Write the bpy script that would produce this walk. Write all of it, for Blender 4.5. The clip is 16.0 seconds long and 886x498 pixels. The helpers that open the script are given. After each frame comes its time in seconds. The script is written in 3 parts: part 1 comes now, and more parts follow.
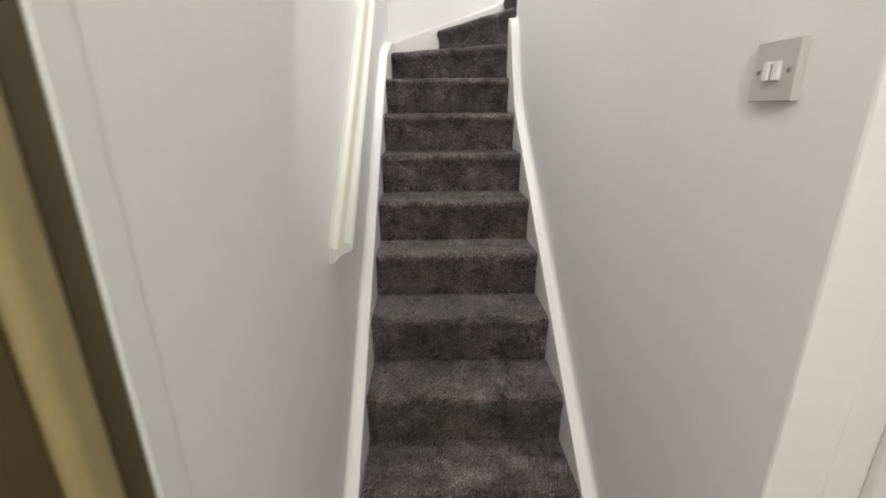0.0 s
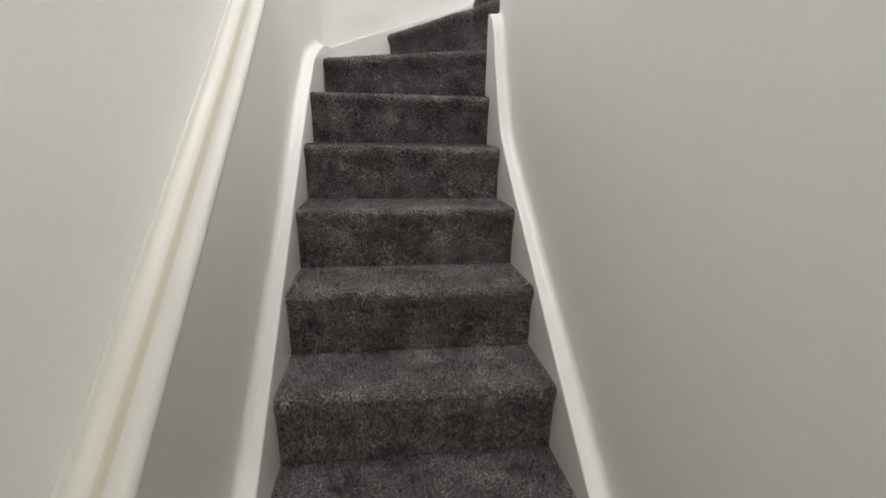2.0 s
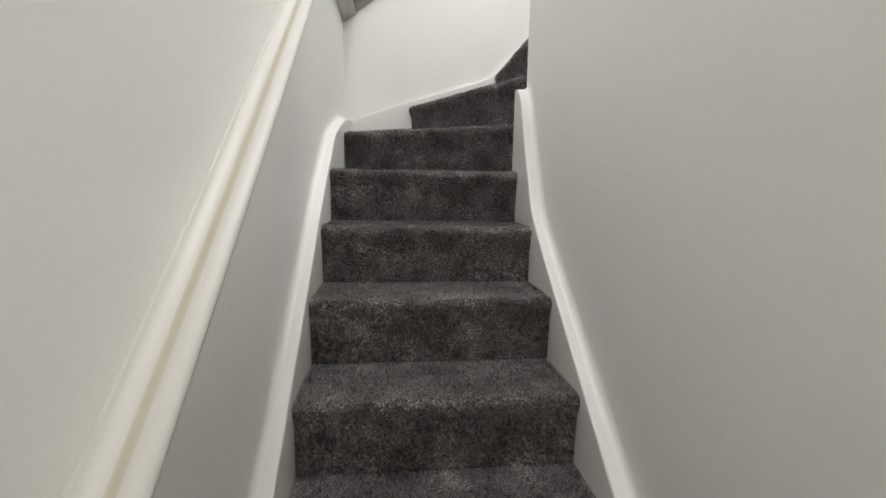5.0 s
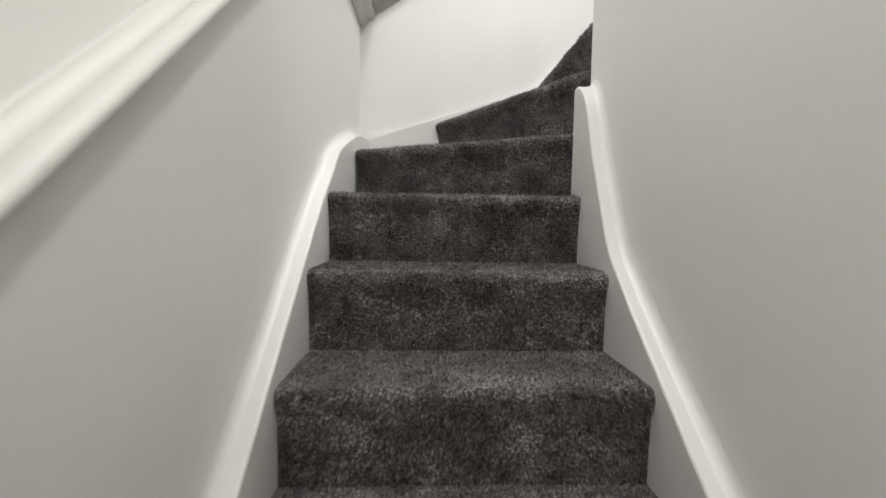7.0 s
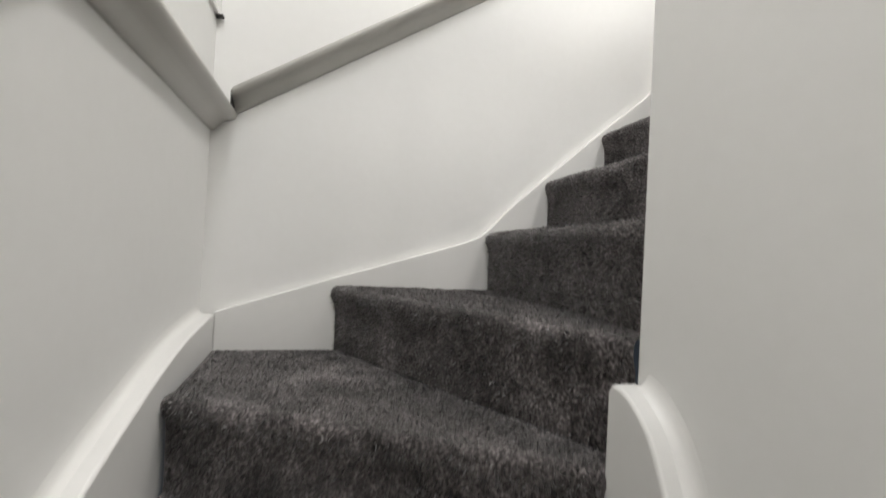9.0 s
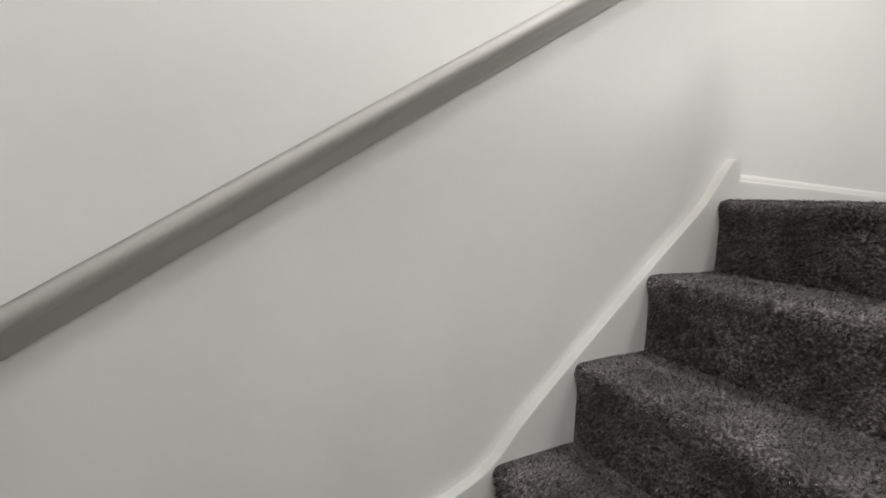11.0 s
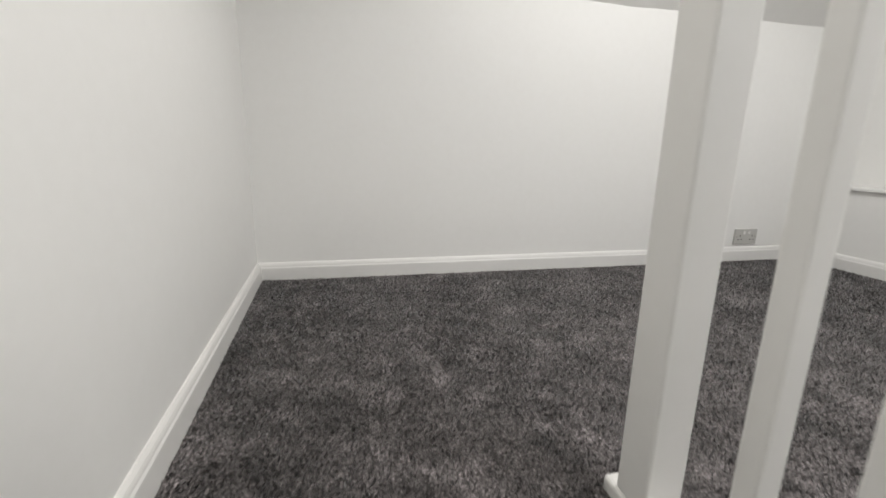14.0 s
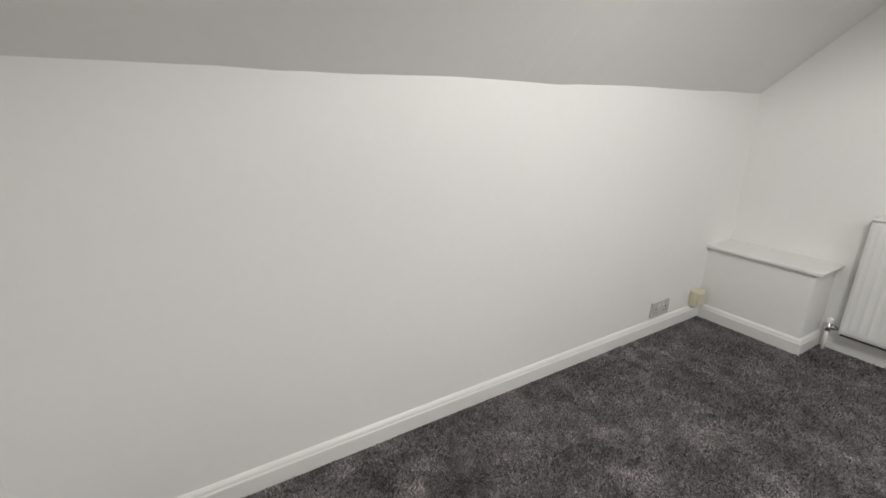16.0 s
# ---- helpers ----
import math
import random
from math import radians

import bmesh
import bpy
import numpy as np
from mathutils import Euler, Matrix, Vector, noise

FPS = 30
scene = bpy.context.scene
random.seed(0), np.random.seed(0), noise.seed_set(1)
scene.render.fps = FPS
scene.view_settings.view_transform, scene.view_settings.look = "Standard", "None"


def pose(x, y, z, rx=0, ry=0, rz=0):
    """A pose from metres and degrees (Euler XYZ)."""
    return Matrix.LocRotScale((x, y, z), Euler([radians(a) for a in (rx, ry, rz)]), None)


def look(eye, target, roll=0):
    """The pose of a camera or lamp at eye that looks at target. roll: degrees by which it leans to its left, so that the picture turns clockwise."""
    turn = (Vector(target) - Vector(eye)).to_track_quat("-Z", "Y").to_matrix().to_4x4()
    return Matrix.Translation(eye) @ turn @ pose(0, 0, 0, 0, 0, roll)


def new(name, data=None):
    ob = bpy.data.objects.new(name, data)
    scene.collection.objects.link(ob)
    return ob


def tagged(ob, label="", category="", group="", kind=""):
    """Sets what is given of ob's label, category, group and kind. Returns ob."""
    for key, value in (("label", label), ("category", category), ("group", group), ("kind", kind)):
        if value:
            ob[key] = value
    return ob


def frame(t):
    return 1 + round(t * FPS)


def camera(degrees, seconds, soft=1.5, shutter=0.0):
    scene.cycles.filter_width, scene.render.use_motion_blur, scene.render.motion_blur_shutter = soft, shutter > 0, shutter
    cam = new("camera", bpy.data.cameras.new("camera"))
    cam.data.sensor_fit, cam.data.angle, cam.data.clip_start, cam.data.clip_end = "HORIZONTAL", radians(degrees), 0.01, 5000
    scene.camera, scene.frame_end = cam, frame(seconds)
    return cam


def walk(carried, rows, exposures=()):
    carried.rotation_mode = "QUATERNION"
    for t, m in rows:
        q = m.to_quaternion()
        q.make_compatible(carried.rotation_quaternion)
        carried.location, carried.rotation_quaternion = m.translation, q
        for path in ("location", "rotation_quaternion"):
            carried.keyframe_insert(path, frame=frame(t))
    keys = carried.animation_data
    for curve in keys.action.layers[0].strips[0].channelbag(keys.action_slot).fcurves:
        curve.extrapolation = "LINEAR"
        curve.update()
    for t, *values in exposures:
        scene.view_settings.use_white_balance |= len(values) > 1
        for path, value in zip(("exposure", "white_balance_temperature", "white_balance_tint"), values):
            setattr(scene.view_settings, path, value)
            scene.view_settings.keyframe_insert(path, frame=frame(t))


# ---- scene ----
cam = camera(91.6, 16.0, shutter=0.3)
PATH = [
    (0, (0.273, 0.365, 1.427), (0.326, 2.266, 0.809), -0.6),
    (0.5, (0.283, 0.61, 1.435), (0.484, 2.513, 0.852), 0.5),
    (1, (0.306, 0.812, 1.438), (0.51, 2.722, 0.882), 1.1),
    (1.5, (0.33, 1.006, 1.437), (0.471, 2.925, 0.892), 1.9),
    (2, (0.297, 1.236, 1.458), (0.573, 3.145, 0.929), 1.1),
    (2.5, (0.27, 1.306, 1.468), (0.565, 3.223, 0.982), 1.3),
    (3, (0.267, 1.347, 1.472), (0.573, 3.281, 1.063), 0.7),
    (5.5, (0.281, 1.442, 1.556), (0.438, 3.427, 1.366), 0.8),
    (6, (0.313, 1.49, 1.566), (0.392, 3.487, 1.492), 0.6),
    (6.5, (0.33, 1.579, 1.535), (0.342, 3.577, 1.444), 0.6),
    (7, (0.299, 1.864, 1.527), (0.385, 3.857, 1.388), 0.9),
    (7.5, (0.313, 2.086, 1.693), (0.546, 4.068, 1.564), 1.5),
    (8, (0.338, 2.295, 1.871), (0.631, 4.268, 1.721), 1.9),
    (8.5, (0.292, 2.474, 1.999), (0.748, 4.42, 1.91), 2.7),
    (9, (0.323, 2.631, 2.116), (0.848, 4.56, 2.144), 3.0),
    (9.2, (0.363, 2.694, 2.201), (0.844, 4.634, 2.255), 2.0),
    (11.3, (0.328, 3.396, 2.808), (1.491, 4.998, 2.521), 3.0),
    (11.5, (0.375, 3.437, 2.825), (1.748, 4.864, 2.547), 3.0),
    (12, (0.508, 3.519, 2.868), (2.258, 4.401, 2.467), 3.2),
    (12.25, (0.6, 3.554, 2.902), (2.4, 4.235, 2.357), 3.6),
    (12.5, (0.643, 3.618, 2.985), (2.457, 4.052, 2.261), 5.1),
    (13, (0.735, 3.756, 3.117), (2.616, 3.893, 2.45), -0.5),
    (13.5, (0.871, 3.747, 3.278), (2.809, 3.515, 2.843), -2.6),
    (14, (1.109, 3.7, 3.395), (3.012, 3.287, 2.936), 1.1),
    (14.5, (1.31, 3.73, 3.527), (3.188, 3.254, 3.031), 2.0),
    (15, (1.493, 3.703, 3.718), (3.28, 2.955, 3.222), 2.7),
    (15.5, (1.679, 3.633, 3.795), (3.418, 2.776, 3.308), 1.0),
    (16, (1.838, 3.596, 3.964), (3.485, 2.644, 3.346), -0.4),
]
EXPOSURES = [(0.0, 0.84), (0.6, 0.56), (1.5, 0.58), (3.0, 0.56), (5.5, 0.36), (6.5, 0.26), (7.0, 0.56), (8.0, 0.42), (9.2, 0.15), (11.4, -0.40), (12.1, -0.26), (13.5, -0.48), (14.5, -0.66), (16.0, -0.75)]
walk(cam, [(t, look(e, a, r)) for t, e, a, r in PATH], EXPOSURES)

# ---- world and lamps ----
world = bpy.data.worlds.new("world")
scene.world = world
world.use_nodes = True
world.node_tree.nodes["Background"].inputs[0].default_value = (0.6, 0.75, 1.0, 1)
world.node_tree.nodes["Background"].inputs[1].default_value = 0.05


def lamp(name, at, watts, angle, blend, radius, colour):
    """A spot lamp below a ceiling that shines down."""
    data = bpy.data.lights.new(name, "SPOT")
    data.energy, data.spot_size, data.spot_blend = watts, radians(angle), blend
    data.shadow_soft_size, data.color = radius, colour
    ob = new(name, data)
    ob.location = at
    return ob


lamp("room_lamp", (1.75, 2.42, 4.62), 96, 166, 0.3, 0.15, (1.0, 0.985, 0.965))
# unseen fill lamps, added to brighten landing, stairs, stair foot and hall
lamp("landing_fill", (1.85, 3.60, 5.02), 66, 92, 0.8, 0.12, (1.0, 0.962, 0.90))
lamp("stair_fill", (0.45, 2.20, 5.00), 98, 164, 0.5, 0.36, (0.985, 0.985, 1.0))
lamp("stair_foot_fill", (0.39, 1.00, 2.36), 5.5, 174, 0.3, 0.16, (1.0, 0.97, 0.90))
lamp("hall_fill", (0.26, -0.55, 2.34), 54, 174, 0.3, 0.22, (1.0, 0.962, 0.88))


# ---- materials ----
def nodes_of(name):
    m = bpy.data.materials.new(name)
    m.use_nodes = True
    nt = m.node_tree
    return m, nt, nt.nodes["Principled BSDF"]


def noise_at(nt, scale, detail=4.0, rough=0.6, stretch=None, distort=0.0):
    co = nt.nodes.new("ShaderNodeTexCoord")
    no = nt.nodes.new("ShaderNodeTexNoise")
    no.inputs["Scale"].default_value = scale
    no.inputs["Detail"].default_value = detail
    no.inputs["Roughness"].default_value = rough
    no.inputs["Distortion"].default_value = distort
    if stretch:
        mp = nt.nodes.new("ShaderNodeMapping")
        mp.inputs["Scale"].default_value = stretch
        nt.links.new(co.outputs["Object"], mp.inputs["Vector"])
        nt.links.new(mp.outputs["Vector"], no.inputs["Vector"])
    else:
        nt.links.new(co.outputs["Object"], no.inputs["Vector"])
    return no.outputs["Fac"]


def ramp(nt, fac, stops):
    r = nt.nodes.new("ShaderNodeValToRGB")
    e = r.color_ramp.elements
    while len(e) < len(stops):
        e.new(0.5)
    for el, (p, c) in zip(e, stops):
        el.position, el.color = p, (*c, 1)
    nt.links.new(fac, r.inputs["Fac"])
    return r.outputs["Color"]


def mix(nt, a, b, fac, mode="MIX"):
    n = nt.nodes.new("ShaderNodeMix")
    n.data_type, n.blend_type = "RGBA", mode
    for sock, v in ((n.inputs[0], fac), (n.inputs[6], a), (n.inputs[7], b)):
        if isinstance(v, (int, float)):
            sock.default_value = v
        elif isinstance(v, tuple):
            sock.default_value = (*v, 1)
        else:
            nt.links.new(v, sock)
    return n.outputs[2]


def bump(nt, bsdf, fac, strength, distance):
    b = nt.nodes.new("ShaderNodeBump")
    b.inputs["Strength"].default_value = strength
    b.inputs["Distance"].default_value = distance
    nt.links.new(fac, b.inputs["Height"])
    nt.links.new(b.outputs["Normal"], bsdf.inputs["Normal"])
    return b


def paint(name, light, dark, rough, grain=220.0, relief=0.0003, patches=1.6, spread=0.25):
    """Painted plaster or wood: slow drifts of tone, a fine roller or brush relief."""
    m, nt, b = nodes_of(name)
    tone = ramp(nt, noise_at(nt, patches, 5.0, 0.65), [(0.5 - spread, dark), (0.5 + spread, light)])
    fine = ramp(nt, noise_at(nt, 34.0, 3.0), [(0.3, (0.985, 0.985, 0.982)), (0.7, (1, 1, 1))])
    nt.links.new(mix(nt, tone, fine, 1.0, "MULTIPLY"), b.inputs["Base Color"])
    gloss = ramp(nt, noise_at(nt, 3.0, 4.0), [(0.3, (rough - 0.05,) * 3), (0.7, (rough + 0.07,) * 3)])
    nt.links.new(gloss, b.inputs["Roughness"])
    if relief:
        bump(nt, b, noise_at(nt, grain, 4.0, 0.7), 0.5, relief)
    return m


WALL = paint("wall_paint", (0.872, 0.866, 0.846), (0.852, 0.845, 0.822), 0.55)
CEIL = paint("ceiling_paint", (0.84, 0.832, 0.812), (0.815, 0.807, 0.785), 0.75)
GLOSS = paint("gloss_trim", (0.83, 0.822, 0.80), (0.815, 0.804, 0.78), 0.38, 120.0, 0.0, 2.5, 0.45)
RAIL_WORN = paint("rail_worn_paint", (0.62, 0.585, 0.50), (0.57, 0.525, 0.42), 0.5, 60.0, 0.0, 2.2, 0.3)
RAIL = paint("rail_paint", (0.66, 0.65, 0.62), (0.62, 0.605, 0.565), 0.45, 60.0, 0.0, 3.0, 0.4)
PLASTIC = paint("white_plastic", (0.56, 0.552, 0.525), (0.54, 0.532, 0.505), 0.35, 300.0, 0.0001)
ROCKER = paint("rocker_plastic", (0.85, 0.84, 0.82), (0.83, 0.82, 0.80), 0.25, 300.0, 0.0001)
CREAM = paint("aged_plastic", (0.68, 0.635, 0.49), (0.62, 0.57, 0.42), 0.4, 200.0, 0.0002, 20.0)
ENAMEL = paint("radiator_enamel", (0.84, 0.835, 0.82), (0.81, 0.805, 0.79), 0.22, 150.0, 0.0001)
# stained brown with the shade of the frame's unlit faces put into the colour
BROWN_SHADED = paint("shaded_stained_wood", (0.10, 0.07, 0.022), (0.065, 0.043, 0.012), 0.5, 90.0, 0.0006, 9.0)
TAN = paint("varnished_wood", (0.36, 0.29, 0.14), (0.29, 0.225, 0.10), 0.45, 90.0, 0.0006, 9.0)


def metal(name, colour, rough):
    m, nt, b = nodes_of(name)
    b.inputs["Base Color"].default_value = (*colour, 1)
    b.inputs["Metallic"].default_value = 1.0
    nt.links.new(ramp(nt, noise_at(nt, 60.0), [(0.3, (rough,) * 3), (0.7, (rough + 0.15,) * 3)]), b.inputs["Roughness"])
    return m


CHROME = metal("worn_chrome", (0.55, 0.55, 0.55), 0.2)
STEEL = metal("screw_steel", (0.35, 0.33, 0.30), 0.35)


def dark_plain(name, colour):
    m, nt, b = nodes_of(name)
    nt.links.new(ramp(nt, noise_at(nt, 80.0), [(0.3, colour), (0.7, tuple(c * 1.4 for c in colour))]), b.inputs["Base Color"])
    b.inputs["Roughness"].default_value = 0.7
    return m


DARK = dark_plain("dark_gap", (0.03, 0.028, 0.025))


def carpet_material(name, island):
    """Grey-brown cut pile: flecked yarn and broad patches where the pile lies over."""
    m, nt, b = nodes_of(name)
    patch = ramp(nt, noise_at(nt, 11.0, 6.0, 0.68, None, 0.2), [(0.34, (0.46, 0.452, 0.45)), (0.45, (0.92, 0.905, 0.90)), (0.55, (1.22, 1.20, 1.205)), (0.66, (1.95, 1.92, 1.94))])
    fleck = ramp(nt, noise_at(nt, 170.0, 2.0, 0.6), [(0.34, (0.026, 0.0238, 0.0230)), (0.50, (0.082, 0.0750, 0.0735)), (0.68, (0.25, 0.229, 0.228))])
    smear = ramp(nt, noise_at(nt, 4.6, 3.0, 0.55, None, 0.9), [(0.34, (0.80, 0.795, 0.79)), (0.5, (1.05, 1.04, 1.04)), (0.66, (1.5, 1.49, 1.5))])
    dab = ramp(nt, noise_at(nt, 24.0, 2.0, 0.5), [(0.29, (0.50, 0.49, 0.49)), (0.38, (1.0, 1.0, 1.0))])
    col = mix(nt, mix(nt, fleck, patch, 1.0, "MULTIPLY"), mix(nt, smear, dab, 1.0, "MULTIPLY"), 1.0, "MULTIPLY")
    if island:
        ge = nt.nodes.new("ShaderNodeNewGeometry")
        yarn = ramp(nt, ge.outputs["Random Per Island"], [(0.0, (0.28, 0.275, 0.27)), (0.5, (0.70, 0.69, 0.685)), (0.8, (1.35, 1.33, 1.32)), (1.0, (2.3, 2.27, 2.26))])
        col = mix(nt, col, yarn, 1.0, "MULTIPLY")
    nt.links.new(col, b.inputs["Base Color"])
    b.inputs["Roughness"].default_value = 0.85
    b.inputs["Specular IOR Level"].default_value = 0.25
    b.inputs["Sheen Weight"].default_value = 1.0 if island else 0.4
    b.inputs["Sheen Roughness"].default_value = 0.4
    if not island:
        bump(nt, b, noise_at(nt, 300.0, 3.0, 0.7), 0.9, 0.003)
    else:
        thin = nt.nodes.new("ShaderNodeBsdfTranslucent")
        both = nt.nodes.new("ShaderNodeMixShader")
        both.inputs[0].default_value = 0.5
        nt.links.new(col, thin.inputs["Color"])
        nt.links.new(b.outputs[0], both.inputs[1])
        nt.links.new(thin.outputs[0], both.inputs[2])
        nt.links.new(both.outputs[0], nt.nodes["Material Output"].inputs["Surface"])
    return m


CARPET = carpet_material("carpet", False)
PILE = carpet_material("carpet_pile", True)


# ---- mesh helpers ----
def mesh_object(name, bm, material, parent=None, label=""):
    bmesh.ops.recalc_face_normals(bm, faces=bm.faces)
    me = bpy.data.meshes.new(name)
    bm.to_mesh(me)
    bm.free()
    for m in material if isinstance(material, (list, tuple)) else [material]:
        me.materials.append(m)
    ob = new(name, me)
    if parent is not None:
        ob.parent = parent
    if label:
        tagged(ob, label)
    return ob


def part(name, bm, material, parent, label=""):
    return mesh_object(name, bm, material, parent, label)


def structure(name, bm, material, label="", category=""):
    return tagged(mesh_object(name, bm, material), label, category, kind="structure")


def thing(name, at, label, category, group=""):
    ob = new(name)
    ob.location = at
    ob.empty_display_size = 0.05
    return tagged(ob, label, category, group)


def block(bm, lo, hi, bevel=0.0, segments=2):
    """Adds a box, its edges rounded by bevel."""
    x0, y0, z0 = lo
    x1, y1, z1 = hi
    v = [bm.verts.new(p) for p in ((x0, y0, z0), (x1, y0, z0), (x1, y1, z0), (x0, y1, z0), (x0, y0, z1), (x1, y0, z1), (x1, y1, z1), (x0, y1, z1))]
    f = [bm.faces.new([v[i] for i in q]) for q in ((0, 3, 2, 1), (4, 5, 6, 7), (0, 1, 5, 4), (1, 2, 6, 5), (2, 3, 7, 6), (3, 0, 4, 7))]
    if bevel:
        edges = list({e for q in f for e in q.edges})
        bmesh.ops.bevel(bm, geom=edges, offset=bevel, segments=segments, profile=0.5, affect="EDGES")
    return bm


def box(lo, hi, bevel=0.0, segments=2):
    return block(bmesh.new(), lo, hi, bevel, segments)


def prism(outline, along, lo, hi, bevel=0.0):
    """A slab: the outline, in the two axes other than 'along', drawn out from lo to hi."""
    bm = bmesh.new()

    def place(a, b, c):
        return {"x": (c, a, b), "y": (a, c, b), "z": (a, b, c)}[along]
    low = [bm.verts.new(place(a, b, lo)) for a, b in outline]
    high = [bm.verts.new(place(a, b, hi)) for a, b in outline]
    n = len(outline)
    bm.faces.new(low)
    bm.faces.new(high)
    for i in range(n):
        bm.faces.new((low[i], low[(i + 1) % n], high[(i + 1) % n], high[i]))
    bmesh.ops.recalc_face_normals(bm, faces=bm.faces)
    if bevel:
        edges = [e for e in bm.edges if len(e.link_faces) == 2 and e.calc_face_angle() > 0.9]
        bmesh.ops.bevel(bm, geom=edges, offset=bevel, segments=3, profile=0.5, affect="EDGES")
    return bm


def sweep(points, profile, side=1.0):
    """A moulding: profile points (out, up) carried along a line in plan, mitred at its turns and cut plumb. side: 1, out is to the left of the way; -1, to the right."""
    bm = bmesh.new()
    pts = [Vector(p) for p in points]
    rings = []
    for i, p in enumerate(pts):
        ways = []
        for a, b in ((i - 1, i), (i, i + 1)):
            if 0 <= a and b < len(pts):
                d = (pts[b] - pts[a])
                ways.append(Vector((d.x, d.y, 0)).normalized())
        normals = [Vector((-d.y, d.x, 0)) * side for d in ways]
        n = sum(normals, Vector()) / len(normals)
        n = n / max(n.length_squared, 0.2)
        rings.append([bm.verts.new(p + n * u + Vector((0, 0, v))) for u, v in profile])
    k = len(profile)
    for a, b in zip(rings, rings[1:]):
        for j in range(k):
            f = bm.faces.new((a[j], a[(j + 1) % k], b[(j + 1) % k], b[j]))
            f.smooth = False
    bm.faces.new(rings[0])
    bm.faces.new(rings[-1])
    return bm


def tube(points, radius, sides=14):
    bm = bmesh.new()
    pts = [Vector(p) for p in points]
    rings = []
    for i, p in enumerate(pts):
        d = (pts[min(i + 1, len(pts) - 1)] - pts[max(i - 1, 0)]).normalized()
        ref = Vector((0, 0, 1)) if abs(d.z) < 0.9 else Vector((1, 0, 0))
        u = d.cross(ref).normalized()
        w = d.cross(u)
        rings.append([bm.verts.new(p + (u * math.cos(a) + w * math.sin(a)) * radius) for a in [2 * math.pi * j / sides for j in range(sides)]])
    for a, b in zip(rings, rings[1:]):
        for j in range(sides):
            bm.faces.new((a[j], a[(j + 1) % sides], b[(j + 1) % sides], b[j])).smooth = True
    bm.faces.new(rings[0])
    bm.faces.new(rings[-1])
    return bm


def lathe(at, axis, profile, sides=20):
    """A turned part: profile (along, radius) about an axis through 'at'."""
    bm = bmesh.new()
    d = Vector(axis).normalized()
    ref = Vector((0, 0, 1)) if abs(d.z) < 0.9 else Vector((1, 0, 0))
    u = d.cross(ref).normalized()
    w = d.cross(u)
    rings = [[bm.verts.new(Vector(at) + d * s + (u * math.cos(a) + w * math.sin(a)) * r) for a in [2 * math.pi * j / sides for j in range(sides)]] for s, r in profile]
    for a, b in zip(rings, rings[1:]):
        for j in range(sides):
            bm.faces.new((a[j], a[(j + 1) % sides], b[(j + 1) % sides], b[j])).smooth = True
    bm.faces.new(rings[0])
    bm.faces.new(rings[-1])
    return bm


# ---- plan, in metres ----
XW, XR = -0.028, 0.800          # walls of the lower flight
SL, SR = 0.018, 0.754           # inner faces of its strings
YN, SN = 4.055, 4.030           # wall and string beside the upper flight
YS = 3.284                      # inner face of the upper flight's open string
RISE, LOFT = 0.200, 2.800
XE, YSO = 3.084, 0.935          # room: east and south walls
KNEE, TOP = 4.053, 5.100        # height of the low wall, flat ceiling
XT = XE - (TOP - KNEE) / 0.82   # where slope and flat ceiling meet
HALL = 0.885

# ---- walls, floors, ceilings ----
structure("wall_west", box((XW - 0.11, 0.783, 0.0), (XW, YN + 0.2, 5.2), 0.006), WALL, "white painted plaster wall beside the stairs", "wall")
structure("wall_north", prism([(XW - 0.11, YN), (1.70, YN), (1.78, YN + 0.004), (XE + 0.1, 4.117), (XE + 0.1, 4.30), (XW - 0.11, 4.30)], "z", 0.0, 5.2), WALL, "white painted plaster wall along stairs and landing", "wall")
structure("wall_inner", box((XR, HALL, 0.0), (XR + 0.10, 3.199, 2.835), 0.006), WALL, "white painted wall between stairs and room", "wall")
structure("wall_stairwell", box((XR + 0.07, 3.150, 0.0), (1.59, 3.249, 2.768), 0.0), WALL, "white painted panel below the balustrade", "wall")
structure("wall_east", box((XE, YSO - 0.1, 2.6), (XE + 0.1, 4.30, KNEE + 0.04)), WALL, "low white wall under the sloping ceiling", "wall")
structure("wall_south", box((XR + 0.10, YSO - 0.10, 2.6), (XE + 0.1, YSO, 5.2)), WALL, "white painted end wall behind the radiator", "wall")
loft_top = bmesh.new()
ceiling_rows = []
for k in range(49):
    y = YSO - 0.1 + (4.30 - YSO + 0.1) * k / 48
    sag = (y - 2.5) * 0.014 + 0.007 * noise.noise(Vector((y * 2.3, 0.0, 4.0))) + 0.003 * noise.noise(Vector((y * 9.0, 0.0, 1.0)))
    ceiling_rows.append([loft_top.verts.new((x, y, z)) for x, z in ((XW - 0.11, TOP), (XT, TOP), (XE + 0.1, KNEE - 0.082 + sag), (XE + 0.1, KNEE + 0.12 + sag), (XT + 0.03, TOP + 0.1), (XW - 0.11, TOP + 0.1))])
for a, b in zip(ceiling_rows, ceiling_rows[1:]):
    for k in range(6):
        loft_top.faces.new((a[k], a[(k + 1) % 6], b[(k + 1) % 6], b[k]))
loft_top.faces.new(ceiling_rows[0])
loft_top.faces.new(ceiling_rows[-1])
structure("ceiling_loft", loft_top, CEIL, "white painted sloping ceiling", "ceiling")
structure("wall_over_stairs", box((XW, 1.62, 2.42), (XR + 0.10, 1.72, 5.1)), WALL, "white painted wall over the foot of the stairs", "wall")
structure("wall_loft_west", box((XR, YSO - 0.1, 2.835), (XR + 0.10, 1.62, 5.2)), WALL, "white painted wall of the loft room", "wall")
structure("ceiling_hall", box((-1.40, -1.40, 2.42), (1.70, 1.62, 2.52)), CEIL, "white hall ceiling", "ceiling")
